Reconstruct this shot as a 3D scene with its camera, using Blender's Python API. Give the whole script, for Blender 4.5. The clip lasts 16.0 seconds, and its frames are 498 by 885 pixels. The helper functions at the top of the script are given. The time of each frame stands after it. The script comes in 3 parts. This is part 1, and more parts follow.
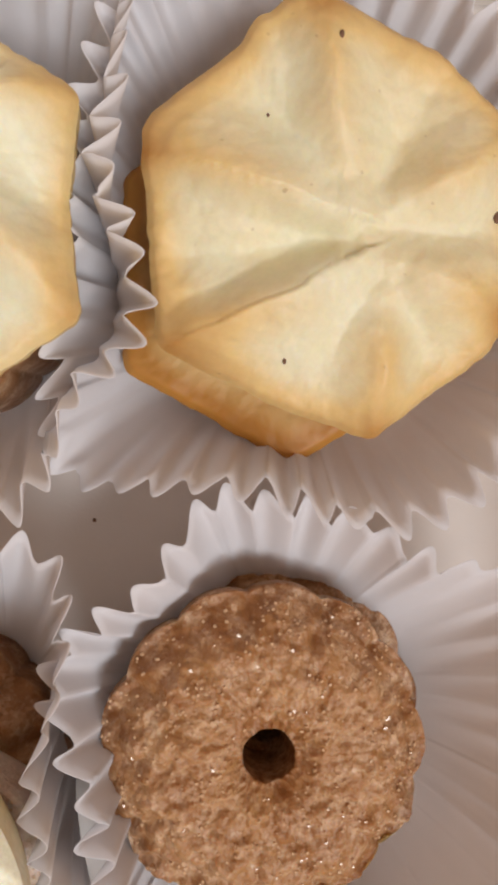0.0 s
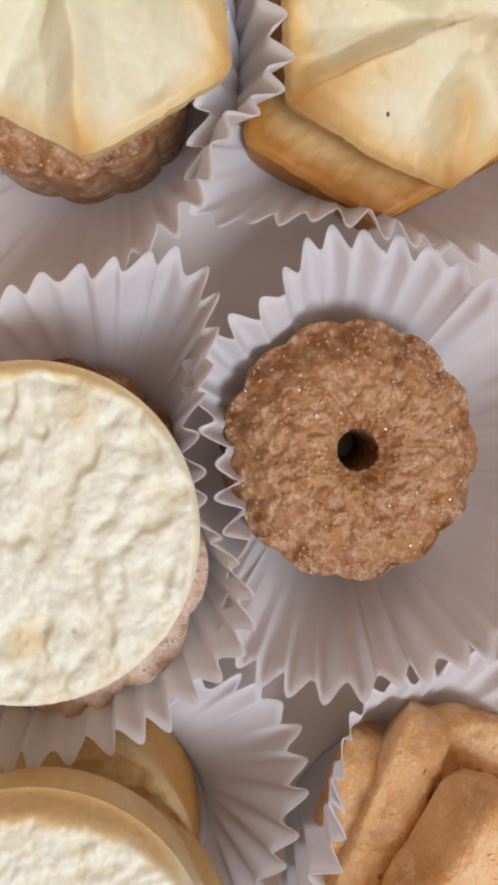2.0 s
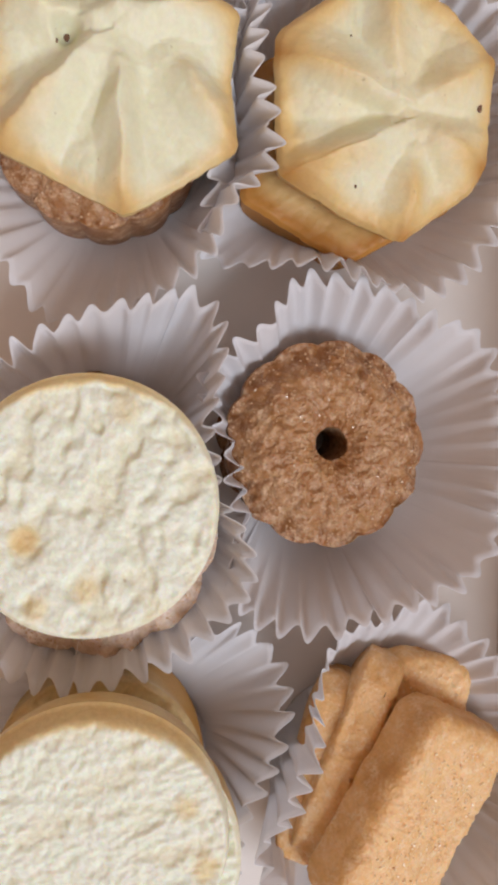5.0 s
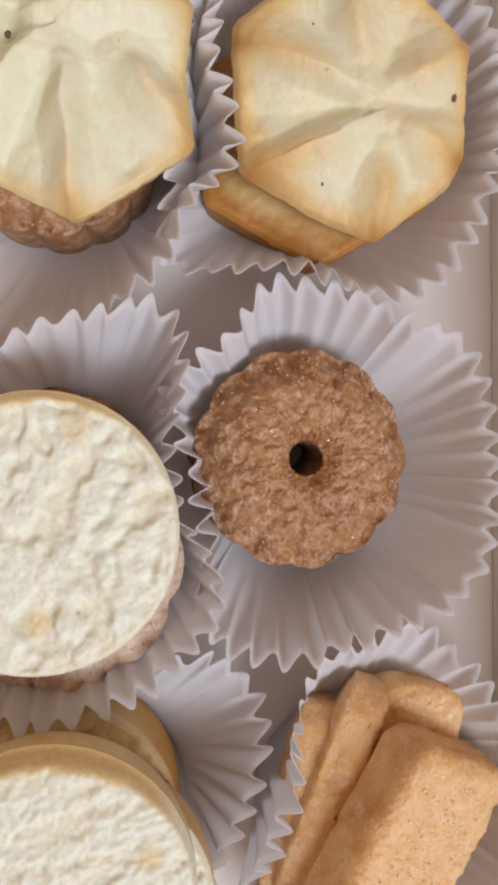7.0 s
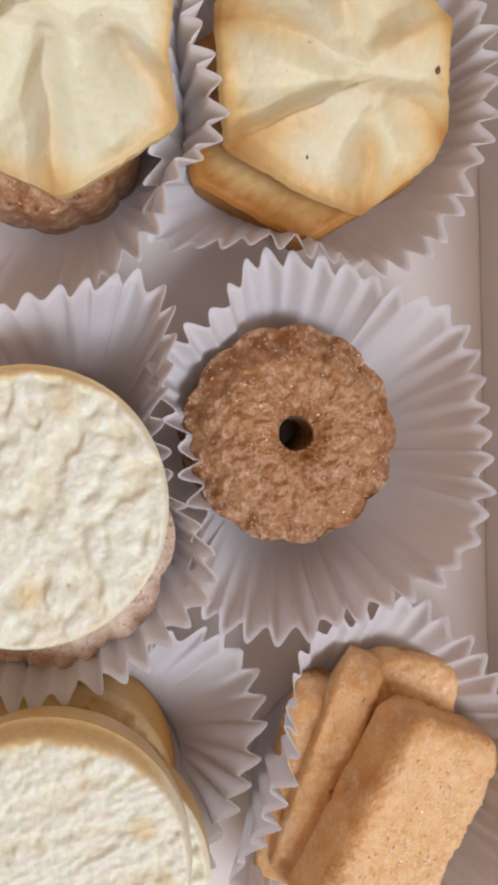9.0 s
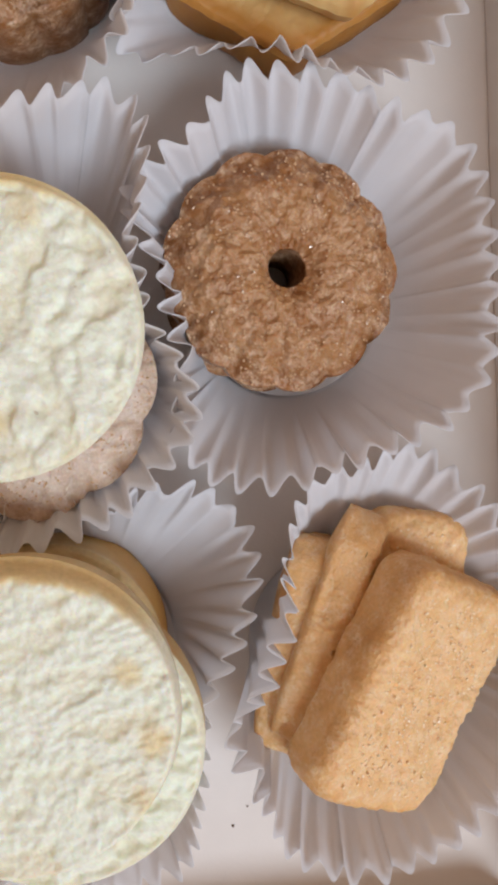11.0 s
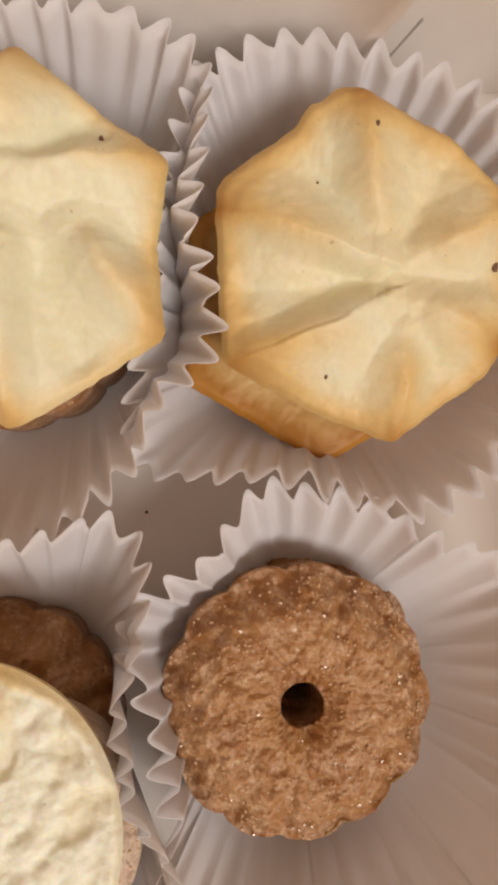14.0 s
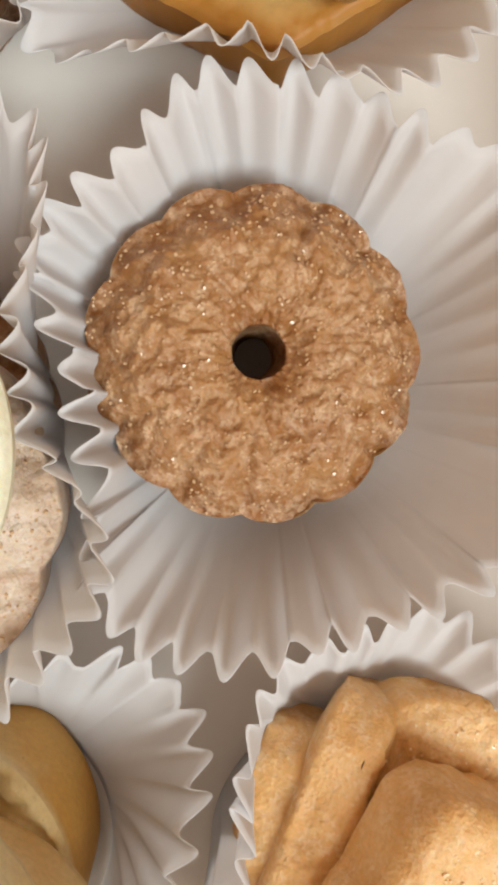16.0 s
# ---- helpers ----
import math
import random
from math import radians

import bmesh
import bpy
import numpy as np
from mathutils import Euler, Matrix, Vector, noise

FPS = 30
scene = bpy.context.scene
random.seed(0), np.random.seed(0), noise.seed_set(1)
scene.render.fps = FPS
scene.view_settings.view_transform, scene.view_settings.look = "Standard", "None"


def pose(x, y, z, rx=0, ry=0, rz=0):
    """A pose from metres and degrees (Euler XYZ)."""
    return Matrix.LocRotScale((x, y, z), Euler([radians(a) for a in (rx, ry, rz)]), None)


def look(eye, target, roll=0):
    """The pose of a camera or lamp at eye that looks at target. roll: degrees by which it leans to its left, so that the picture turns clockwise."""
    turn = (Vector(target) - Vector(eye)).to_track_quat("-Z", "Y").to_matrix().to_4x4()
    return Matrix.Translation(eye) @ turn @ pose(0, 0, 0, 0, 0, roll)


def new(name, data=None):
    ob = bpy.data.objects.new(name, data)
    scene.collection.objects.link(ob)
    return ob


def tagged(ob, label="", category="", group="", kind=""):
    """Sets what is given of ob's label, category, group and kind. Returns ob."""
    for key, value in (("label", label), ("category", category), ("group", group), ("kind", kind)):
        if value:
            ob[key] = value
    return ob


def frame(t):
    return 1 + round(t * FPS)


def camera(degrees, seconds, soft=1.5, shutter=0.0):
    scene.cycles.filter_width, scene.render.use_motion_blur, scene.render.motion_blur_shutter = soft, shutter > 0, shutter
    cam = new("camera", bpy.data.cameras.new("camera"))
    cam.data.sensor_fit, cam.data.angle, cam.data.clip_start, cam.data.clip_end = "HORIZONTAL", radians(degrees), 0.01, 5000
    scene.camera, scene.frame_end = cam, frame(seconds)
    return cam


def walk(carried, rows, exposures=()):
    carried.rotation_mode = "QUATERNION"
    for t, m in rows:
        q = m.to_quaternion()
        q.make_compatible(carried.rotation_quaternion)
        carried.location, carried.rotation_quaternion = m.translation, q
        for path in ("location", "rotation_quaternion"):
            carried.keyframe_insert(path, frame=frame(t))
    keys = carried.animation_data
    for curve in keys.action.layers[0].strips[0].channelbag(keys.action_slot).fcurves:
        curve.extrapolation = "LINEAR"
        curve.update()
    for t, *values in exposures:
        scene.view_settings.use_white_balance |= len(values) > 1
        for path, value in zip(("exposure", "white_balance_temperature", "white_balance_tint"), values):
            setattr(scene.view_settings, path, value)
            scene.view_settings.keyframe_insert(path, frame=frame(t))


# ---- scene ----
cam = camera(36.2, 16.0, soft=3.7)
METRES, EYE, TILT, LEAN, TURN = 0.37, 0.148, -90.0, 0.0, 0.0
ROWS = [
    (0.0, 0.0, 0.0, 0.0, 0.0, 0.0, -0.0),
    (0.5, 0.0001, -0.0014, -0.0172, -0.35, -0.02, 0.33),
    (1.0, -0.0042, 0.0004, -0.043, -0.49, -0.26, 0.13),
    (1.5, -0.0497, -0.06, -0.0896, -0.88, -1.05, -0.54),
    (2.0, -0.0628, -0.0824, -0.1205, -1.64, -1.69, -1.12),
    (2.5, -0.092, -0.123, -0.1224, -2.56, -1.4, -1.6),
    (3.0, -0.1003, -0.1406, -0.1213, -3.6, -1.27, -1.7),
    (3.5, -0.1039, -0.1601, -0.128, -4.85, -1.37, -1.29),
    (6.0, -0.1073, -0.1908, -0.1273, -6.48, -0.52, -0.65),
    (6.5, -0.0833, -0.1697, -0.1284, -6.02, -0.47, 0.17),
    (7.0, -0.076, -0.1602, -0.1225, -5.52, -0.3, 0.34),
    (7.5, -0.0774, -0.1609, -0.121, -5.33, -0.06, 0.33),
    (8.0, -0.0754, -0.1605, -0.1268, -5.34, 0.03, 0.55),
    (8.5, -0.0727, -0.1619, -0.1318, -5.42, -0.04, 0.86),
    (11.0, -0.0554, -0.1259, -0.2144, -4.7, -3.02, 2.72),
    (11.5, -0.065, -0.1059, -0.2361, -4.19, -3.74, 2.86),
    (12.0, -0.0797, -0.1097, -0.195, -3.79, -3.52, 1.5),
    (12.5, -0.0922, -0.1248, -0.0993, -3.85, -1.64, -1.0),
    (13.0, -0.0864, -0.1237, -0.0377, -3.37, 0.16, -2.22),
    (13.5, -0.0678, -0.0961, 0.0084, -2.55, 1.9, -2.11),
    (14.0, -0.0361, -0.0698, -0.0156, -2.1, 2.29, -1.09),
    (14.5, -0.0051, -0.0264, -0.0472, -1.31, 1.86, -0.14),
    (15.0, 0.0082, -0.0067, -0.1001, -1.1, 0.28, 0.59),
    (15.5, 0.0104, 0.0021, -0.1363, -0.6, -0.84, 1.17),
    (16.0, 0.0034, 0.0089, -0.1629, -0.08, -1.91, 1.24),
]
walk(cam, [(t, pose(0, 0, EYE, TILT, LEAN, TURN) @ pose(METRES * x, METRES * y, METRES * z, 90 + pitch, roll, yaw)) for t, x, y, z, yaw, pitch, roll in ROWS],
     exposures=[(0.0, -0.08, 7500, 24), (1.0, 0.0, 7200, 24), (1.5, 0.02, 6900, 25), (2.5, -0.16, 7000, 24), (3.5, -0.17, 6950, 23), (7.5, -0.14, 6900, 25), (8.6, -0.13, 6900, 26), (11.0, -0.16, 6650, 20), (12.0, -0.17, 6900, 18), (12.6, -0.13, 6800, 24), (13.4, -0.2, 7800, 26), (14.0, -0.22, 8700, 28), (14.6, -0.08, 7900, 20), (15.2, 0.05, 7700, 20), (16.0, 0.22, 7600, 14)])

# ---- light: one soft sun from the window side, warm light from the room around ----
world = bpy.data.worlds.new("room_light")
world.use_nodes = True
scene.world = world
sky = world.node_tree.nodes["Background"]
sky.inputs["Color"].default_value = (1.0, 0.70, 0.48, 1)
sky.inputs["Strength"].default_value = 0.45
sun_data = bpy.data.lights.new("sun", "SUN")
sun_data.energy, sun_data.angle, sun_data.color = 2.75, radians(26.0), (0.72, 0.89, 1.0)
sun = new("sun", sun_data)
sun.matrix_world = look((0.36, -0.48, 0.80), (0, 0, 0))


# ---- materials ----
def material(name):
    m = bpy.data.materials.new(name)
    m.use_nodes = True
    return m, m.node_tree.nodes, m.node_tree.links, m.node_tree.nodes["Principled BSDF"]


def noise_node(n, l, scale, detail=4.0, rough=0.55):
    co = n.get("place") or n.new("ShaderNodeTexCoord")
    co.name = "place"
    t = n.new("ShaderNodeTexNoise")
    t.inputs["Scale"].default_value, t.inputs["Detail"].default_value, t.inputs["Roughness"].default_value = scale, detail, rough
    l.new(co.outputs["Object"], t.inputs["Vector"])
    return t


def ramp(n, l, source, stops):
    r = n.new("ShaderNodeValToRGB")
    while len(r.color_ramp.elements) < len(stops):
        r.color_ramp.elements.new(0.5)
    for e, (at, c) in zip(r.color_ramp.elements, stops):
        e.position, e.color = at, (*c, 1)
    l.new(source, r.inputs["Fac"])
    return r


def blend(n, l, kind, fac, a, b):
    m = n.new("ShaderNodeMix")
    m.data_type, m.blend_type = "RGBA", kind
    for value, sock in ((fac, m.inputs[0]), (a, m.inputs[6]), (b, m.inputs[7])):
        if isinstance(value, (int, float)):
            sock.default_value = value
        elif isinstance(value, tuple):
            sock.default_value = (*value, 1)
        else:
            l.new(value, sock)
    return m.outputs[2]


def bump(n, l, p, layers):
    last = None
    for source, strength, far in layers:
        b = n.new("ShaderNodeBump")
        b.inputs["Strength"].default_value, b.inputs["Distance"].default_value = strength, far
        l.new(source, b.inputs["Height"])
        if last:
            l.new(last, b.inputs["Normal"])
        last = b.outputs["Normal"]
    l.new(last, p.inputs["Normal"])


def paper_material(name, colour, through_light):
    m, n, l, p = material(name)
    big, fine = noise_node(n, l, 60, 3), noise_node(n, l, 1400, 3)
    c = ramp(n, l, big.outputs["Fac"], [(0.3, tuple(v * 0.955 for v in colour)), (0.7, colour)])
    l.new(c.outputs["Color"], p.inputs["Base Color"])
    p.inputs["Roughness"].default_value, p.inputs["Specular IOR Level"].default_value = 0.62, 0.3
    bump(n, l, p, [(fine.outputs["Fac"], 0.25, 0.0002), (big.outputs["Fac"], 0.3, 0.0006)])
    if through_light:
        t, mix = n.new("ShaderNodeBsdfTranslucent"), n.new("ShaderNodeMixShader")
        l.new(c.outputs["Color"], t.inputs["Color"])
        mix.inputs["Fac"].default_value = through_light
        l.new(p.outputs["BSDF"], mix.inputs[1])
        l.new(t.outputs["BSDF"], mix.inputs[2])
        l.new(mix.outputs["Shader"], n["Material Output"].inputs["Surface"])
    return m


def dough_material(name, pale, mid, brown, grain=900, rough=0.6, deep=0.35, speck=(0.25, 0.13, 0.05), sugar=None, mottling=0.42, grainy=0.35):
    """Baked dough: a crust attribute, 0 pale to 1 browned, which also carries the painted shade of the ring's hole, and
    mottling at two scales.
    """
    m, n, l, p = material(name)
    bake_shade = n.new("ShaderNodeAttribute")
    bake_shade.attribute_name = "bake_shade"
    mottle, fine = noise_node(n, l, 170, 5, 0.6), noise_node(n, l, grain, 5, 0.65)
    add = n.new("ShaderNodeMath")
    add.operation = "MULTIPLY_ADD"
    l.new(mottle.outputs["Fac"], add.inputs[0])
    add.inputs[1].default_value = mottling
    l.new(bake_shade.outputs["Fac"], add.inputs[2])
    off = n.new("ShaderNodeMath")
    off.operation = "SUBTRACT"
    l.new(add.outputs[0], off.inputs[0])
    off.inputs[1].default_value = mottling / 2
    c = ramp(n, l, off.outputs[0], [(0.0, pale), (0.45, mid), (1.0, brown)]).outputs["Color"]
    c = blend(n, l, "MULTIPLY", grainy, c, ramp(n, l, fine.outputs["Fac"], [(0.3, (0.62, 0.58, 0.5)), (0.62, (1, 1, 1))]).outputs["Color"])
    spots = noise_node(n, l, 520, 1)
    c = blend(n, l, "MIX", ramp(n, l, spots.outputs["Fac"], [(0.76, (0, 0, 0)), (0.82, (0.35, 0.35, 0.35))]).outputs["Color"], c, speck)
    layers = [(mottle.outputs["Fac"], deep, 0.0012), (fine.outputs["Fac"], deep, 0.0005)]
    if sugar:
        # grains of sugar pressed into the crust, thick in some places and rubbed off in others
        cells = n.new("ShaderNodeTexVoronoi")
        cells.inputs["Scale"].default_value = 1500
        l.new(n["place"].outputs["Object"], cells.inputs["Vector"])
        where = noise_node(n, l, 260, 4, 0.6)
        cover = ramp(n, l, where.outputs["Fac"], [(0.40, (0, 0, 0)), (0.68, (0.75, 0.75, 0.75))])
        shine = ramp(n, l, cells.outputs["Color"], [(0.15, (0.12, 0.12, 0.12)), (0.75, (1, 1, 1))])
        c = blend(n, l, "MIX", blend(n, l, "MULTIPLY", 1.0, cover.outputs["Color"], shine.outputs["Color"]), c, sugar)
        layers.append((cells.outputs["Distance"], 0.4, 0.0003))
    l.new(c, p.inputs["Base Color"])
    p.inputs["Roughness"].default_value = rough
    p.inputs["Subsurface Weight"].default_value = 0.25
    p.inputs["Subsurface Radius"].default_value = (1.0, 0.55, 0.25)
    p.inputs["Subsurface Scale"].default_value = 0.0025
    bump(n, l, p, layers)
    return m


def crystal_material(name, colour):
    m, n, l, p = material(name)
    p.inputs["Base Color"].default_value = (*colour, 1)
    p.inputs["Roughness"].default_value, p.inputs["Transmission Weight"].default_value, p.inputs["IOR"].default_value = 0.16, 0.0, 1.5
    return m


def table_material():
    m, n, l, p = material("table_wood")
    t = noise_node(n, l, 6, 6)
    l.new(ramp(n, l, t.outputs["Fac"], [(0.3, (0.24, 0.14, 0.08)), (0.7, (0.36, 0.22, 0.13))]).outputs["Color"], p.inputs["Base Color"])
    p.inputs["Roughness"].default_value = 0.45
    return m


def crumb_material():
    m, n, l, p = material("dark_crumb")
    t = noise_node(n, l, 900, 3)
    l.new(ramp(n, l, t.outputs["Fac"], [(0.3, (0.10, 0.05, 0.03)), (0.7, (0.22, 0.11, 0.06))]).outputs["Color"], p.inputs["Base Color"])
    p.inputs["Roughness"].default_value = 0.8
    return m


CUP_PAPER = paper_material("cup_paper", (0.91, 0.91, 0.925), 0.52)
CARD = paper_material("white_card", (0.79, 0.735, 0.68), 0.0)
CARD_EDGE = paper_material("grey_card_edge", (0.42, 0.38, 0.34), 0.0)
STAR_DOUGH = dough_material("pale_butter_dough", (0.74, 0.735, 0.535), (0.72, 0.52, 0.23), (0.45, 0.19, 0.03), 700, 0.55, 0.12, mottling=0.16, grainy=0.16)
ROUND_DOUGH = dough_material("cream_shortbread", (0.83, 0.885, 0.755), (0.78, 0.66, 0.38), (0.64, 0.34, 0.075), 800, 0.6, 0.3, mottling=0.16)
SUGAR_DOUGH = dough_material("sugared_brown_dough", (0.46, 0.235, 0.095), (0.34, 0.14, 0.043), (0.15, 0.05, 0.010), 1300, 0.42, 0.5, sugar=(0.71, 0.50, 0.33))
ROSE_DOUGH = dough_material("sugared_rose_dough", (0.74, 0.60, 0.49), (0.64, 0.47, 0.35), (0.40, 0.22, 0.12), 1100, 0.45, 0.7, sugar=(0.80, 0.70, 0.60))
SLAB_DOUGH = dough_material("spiced_slab_dough", (0.88, 0.56, 0.27), (0.78, 0.43, 0.16), (0.46, 0.18, 0.04), 1100, 0.5, 0.6, sugar=(0.88, 0.68, 0.44))
CRYSTAL = crystal_material("amber_sugar_crystal", (0.62, 0.41, 0.25))
PALE_CRYSTAL = crystal_material("pale_sugar_crystal", (0.93, 0.74, 0.50))
TABLE = table_material()
CRUMB = crumb_material()


# ---- building helpers ----
def mesh_from(name, verts, faces, mat, bake_shade=None, smooth=True):
    me = bpy.data.meshes.new(name)
    me.from_pydata([tuple(v) for v in verts], [], faces)
    me.materials.append(mat)
    if smooth:
        me.polygons.foreach_set("use_smooth", [True] * len(me.polygons))
    if bake_shade is not None:
        a = me.attributes.new("bake_shade", "FLOAT", "POINT")
        a.data.foreach_set("value", [float(v) for v in bake_shade])
    me.update()
    return me


def part(name, me, parent, label="", kind=""):
    ob = new(name, me)
    ob.parent = parent
    return tagged(ob, label, "", "", kind)


def box_mesh(name, size, mat, bevel=0.0006):
    bm = bmesh.new()
    bmesh.ops.create_cube(bm, size=1.0)
    bmesh.ops.scale(bm, vec=size, verts=bm.verts)
    bmesh.ops.bevel(bm, geom=bm.edges[:], offset=bevel, segments=2, affect="EDGES")
    me = bpy.data.meshes.new(name)
    bm.to_mesh(me)
    bm.free()
    me.materials.append(mat)
    return me


def bisect_in(values, x):
    """How many of the rising values lie at or below x."""
    return sum(1 for v in values if v <= x)


def smooth_step(a, b, x):
    u = min(1.0, max(0.0, (x - a) / (b - a)))
    return u * u * (3 - 2 * u)


def ripple(x, y, z, scale, octaves=3):
    return noise.fractal(Vector((x * scale, y * scale, z * scale)), 0.7, 2.0, octaves)


def polar_body(name, mat, rings, spokes, surface):
    """A body with a hole through it from surface(u, angle) -> (x, y, z, bake), u from 0 at the hole's foot over the top to 1 back at the foot."""
    verts, bake_shade, faces = [], [], []
    for i in range(rings + 1):
        for j in range(spokes):
            x, y, z, b = surface(i / rings, 2 * math.pi * j / spokes)
            verts.append((x, y, z))
            bake_shade.append(b)
    for i in range(rings):
        for j in range(spokes):
            k = (j + 1) % spokes
            faces.append((i * spokes + j, (i + 1) * spokes + j, (i + 1) * spokes + k, i * spokes + k))
    for j in range(spokes):
        k = (j + 1) % spokes
        faces.append((rings * spokes + j, j, k, rings * spokes + k))
    return mesh_from(name, verts, faces, mat, bake_shade)


def disc_body(name, mat, n, rings, top, side, apart=False):
    """A closed body: top(v, angle) over an even grid mapped to a disc, then side(q, angle) down and under; both give (x, y, z, bake).
    apart: the top and the side as two meshes."""
    verts, bake_shade, faces = [], [], []
    for j in range(n + 1):
        for i in range(n + 1):
            x, y = 2 * i / n - 1, 2 * j / n - 1
            if abs(x) < 1e-9 and abs(y) < 1e-9:
                v, a = 0.0, 0.0
            elif abs(x) >= abs(y):
                v, a = abs(x), math.pi / 4 * (y / x) + (math.pi if x < 0 else 0)
            else:
                v, a = abs(y), math.pi / 2 - math.pi / 4 * (x / y) + (math.pi if y < 0 else 0)
            *p, b = top(v, a % (2 * math.pi))
            verts.append(tuple(p))
            bake_shade.append(b)
    for j in range(n):
        for i in range(n):
            k = j * (n + 1) + i
            faces.append((k, k + 1, k + n + 2, k + n + 1))
    border = [i for i in range(n + 1)] + [j * (n + 1) + n for j in range(1, n + 1)] + [n * (n + 1) + i for i in range(n - 1, -1, -1)] + [j * (n + 1) for j in range(n - 1, 0, -1)]
    if apart:
        crust = mesh_from(name, verts, faces, mat, bake_shade)
        verts, bake_shade = [verts[k] for k in border], [bake_shade[k] for k in border]
        faces, border = [], list(range(len(border)))
    last = border
    angles = [math.atan2(verts[k][1], verts[k][0]) % (2 * math.pi) for k in border]
    for r in range(1, rings + 1):
        ring = []
        for a in angles:
            *p, b = side(r / rings, a)
            ring.append(len(verts))
            verts.append(tuple(p))
            bake_shade.append(b)
        for k in range(len(ring)):
            m = (k + 1) % len(ring)
            faces.append((last[k], ring[k], ring[m], last[m]))
        last = ring
    faces.append(tuple(reversed(last)))
    rest = mesh_from(name, verts, faces, mat, bake_shade)
    return (crust, rest) if apart else rest


# ---- paper cups ----
def ring_value(values, angle):
    """Smooth value round a ring of evenly spaced values."""
    n = len(values)
    f = (angle / (2 * math.pi) % 1.0) * n
    i, u = int(f) % n, f - int(f)
    a, b, c, d = (values[(i + k) % n] for k in (-1, 0, 1, 2))
    return b + 0.5 * u * (c - a + u * (2 * a - 5 * b + 4 * c - d + u * (3 * (b - c) + d - a)))


def paper_cup(centre, reach_mm, label, seed, slant=0.0350, pitch=0.0060, base=0.0245, amp=0.0018):
    """A pleated muffin cup; reach_mm: how far its rim stands from the middle, every so many degrees."""
    rng = random.Random(seed)
    cup = tagged(new("paper_cup"), label, "baking cup", "paper cups in the box")
    cup.location = (*centre, 0.0)
    def rim(angle):
        reach = max(0.018, ring_value(reach_mm, angle) / 1000)
        # the box's walls hold the rim back
        for room, way in ((RIGHT - 0.0025 - centre[0], math.cos(angle)), (BACK - 0.0025 - centre[1], math.sin(angle))):
            if reach * way > room:
                reach = room / way
        return reach
    # pleats lie evenly along the rim
    fine = [2 * math.pi * k / 720 for k in range(721)]
    places = [(rim(a) * math.cos(a), rim(a) * math.sin(a)) for a in fine]
    run = np.concatenate([[0.0], np.cumsum([math.dist(p, q) for p, q in zip(places, places[1:])])])
    pleats = round(run[-1] / pitch)
    per, rows = 12, 14
    count = pleats * per
    strength = [rng.uniform(0.55, 1.35) for _ in range(pleats)]
    skew = [rng.uniform(-0.32, 0.32) for _ in range(pleats)]
    lift = [rng.uniform(-0.0006, 0.0006) for _ in range(pleats)]
    verts, faces = [], []
    for i in range(rows + 1):
        s = i / rows
        for j in range(count):
            k, w = j // per, (j % per) / per
            angle = float(np.interp(run[-1] * (j + skew[k] * per * math.sin(math.pi * w) * 0.5) / count, run, fine))
            reach = rim(angle)
            tall = math.sqrt(max(slant ** 2 - (reach - base) ** 2, 0.017 ** 2))
            wave = 1 - 2 * abs(2 * w - 1)
            wave = math.sin(wave * math.pi / 2)
            out = base + (reach - base) * (0.82 * s + 0.18 * s * s)
            ruffle = amp * min(1.3, max(0.95, (0.040 / reach)))
            out += ruffle * wave * strength[k] * (0.16 * s + 0.90 * s ** 2.8) + 0.0009 * s * noise.noise(Vector((4 * math.cos(angle), 4 * math.sin(angle), seed)))
            z = 0.0006 + tall * (0.62 * s + 0.50 * s * s - 0.12 * s ** 3) + s * (lift[k] + 0.0005 * wave)
            verts.append((out * math.cos(angle), out * math.sin(angle), z))
    for i in range(rows):
        for j in range(count):
            k = (j + 1) % count
            faces.append((i * count + j, i * count + k, (i + 1) * count + k, (i + 1) * count + j))
    side = part("pleated_side", mesh_from("pleated_side", verts, faces, CUP_PAPER), cup)
    thick = side.modifiers.new("thickness", "SOLIDIFY")
    thick.thickness, thick.offset = 0.00012, 0.0
    disc = [(0, 0, 0.0006)] + [(verts[j][0], verts[j][1], 0.0006) for j in range(count)]
    part("base_disc", mesh_from("base_disc", disc, [(0, 1 + j, 1 + (j + 1) % count) for j in range(count)], CUP_PAPER), cup)
    return cup


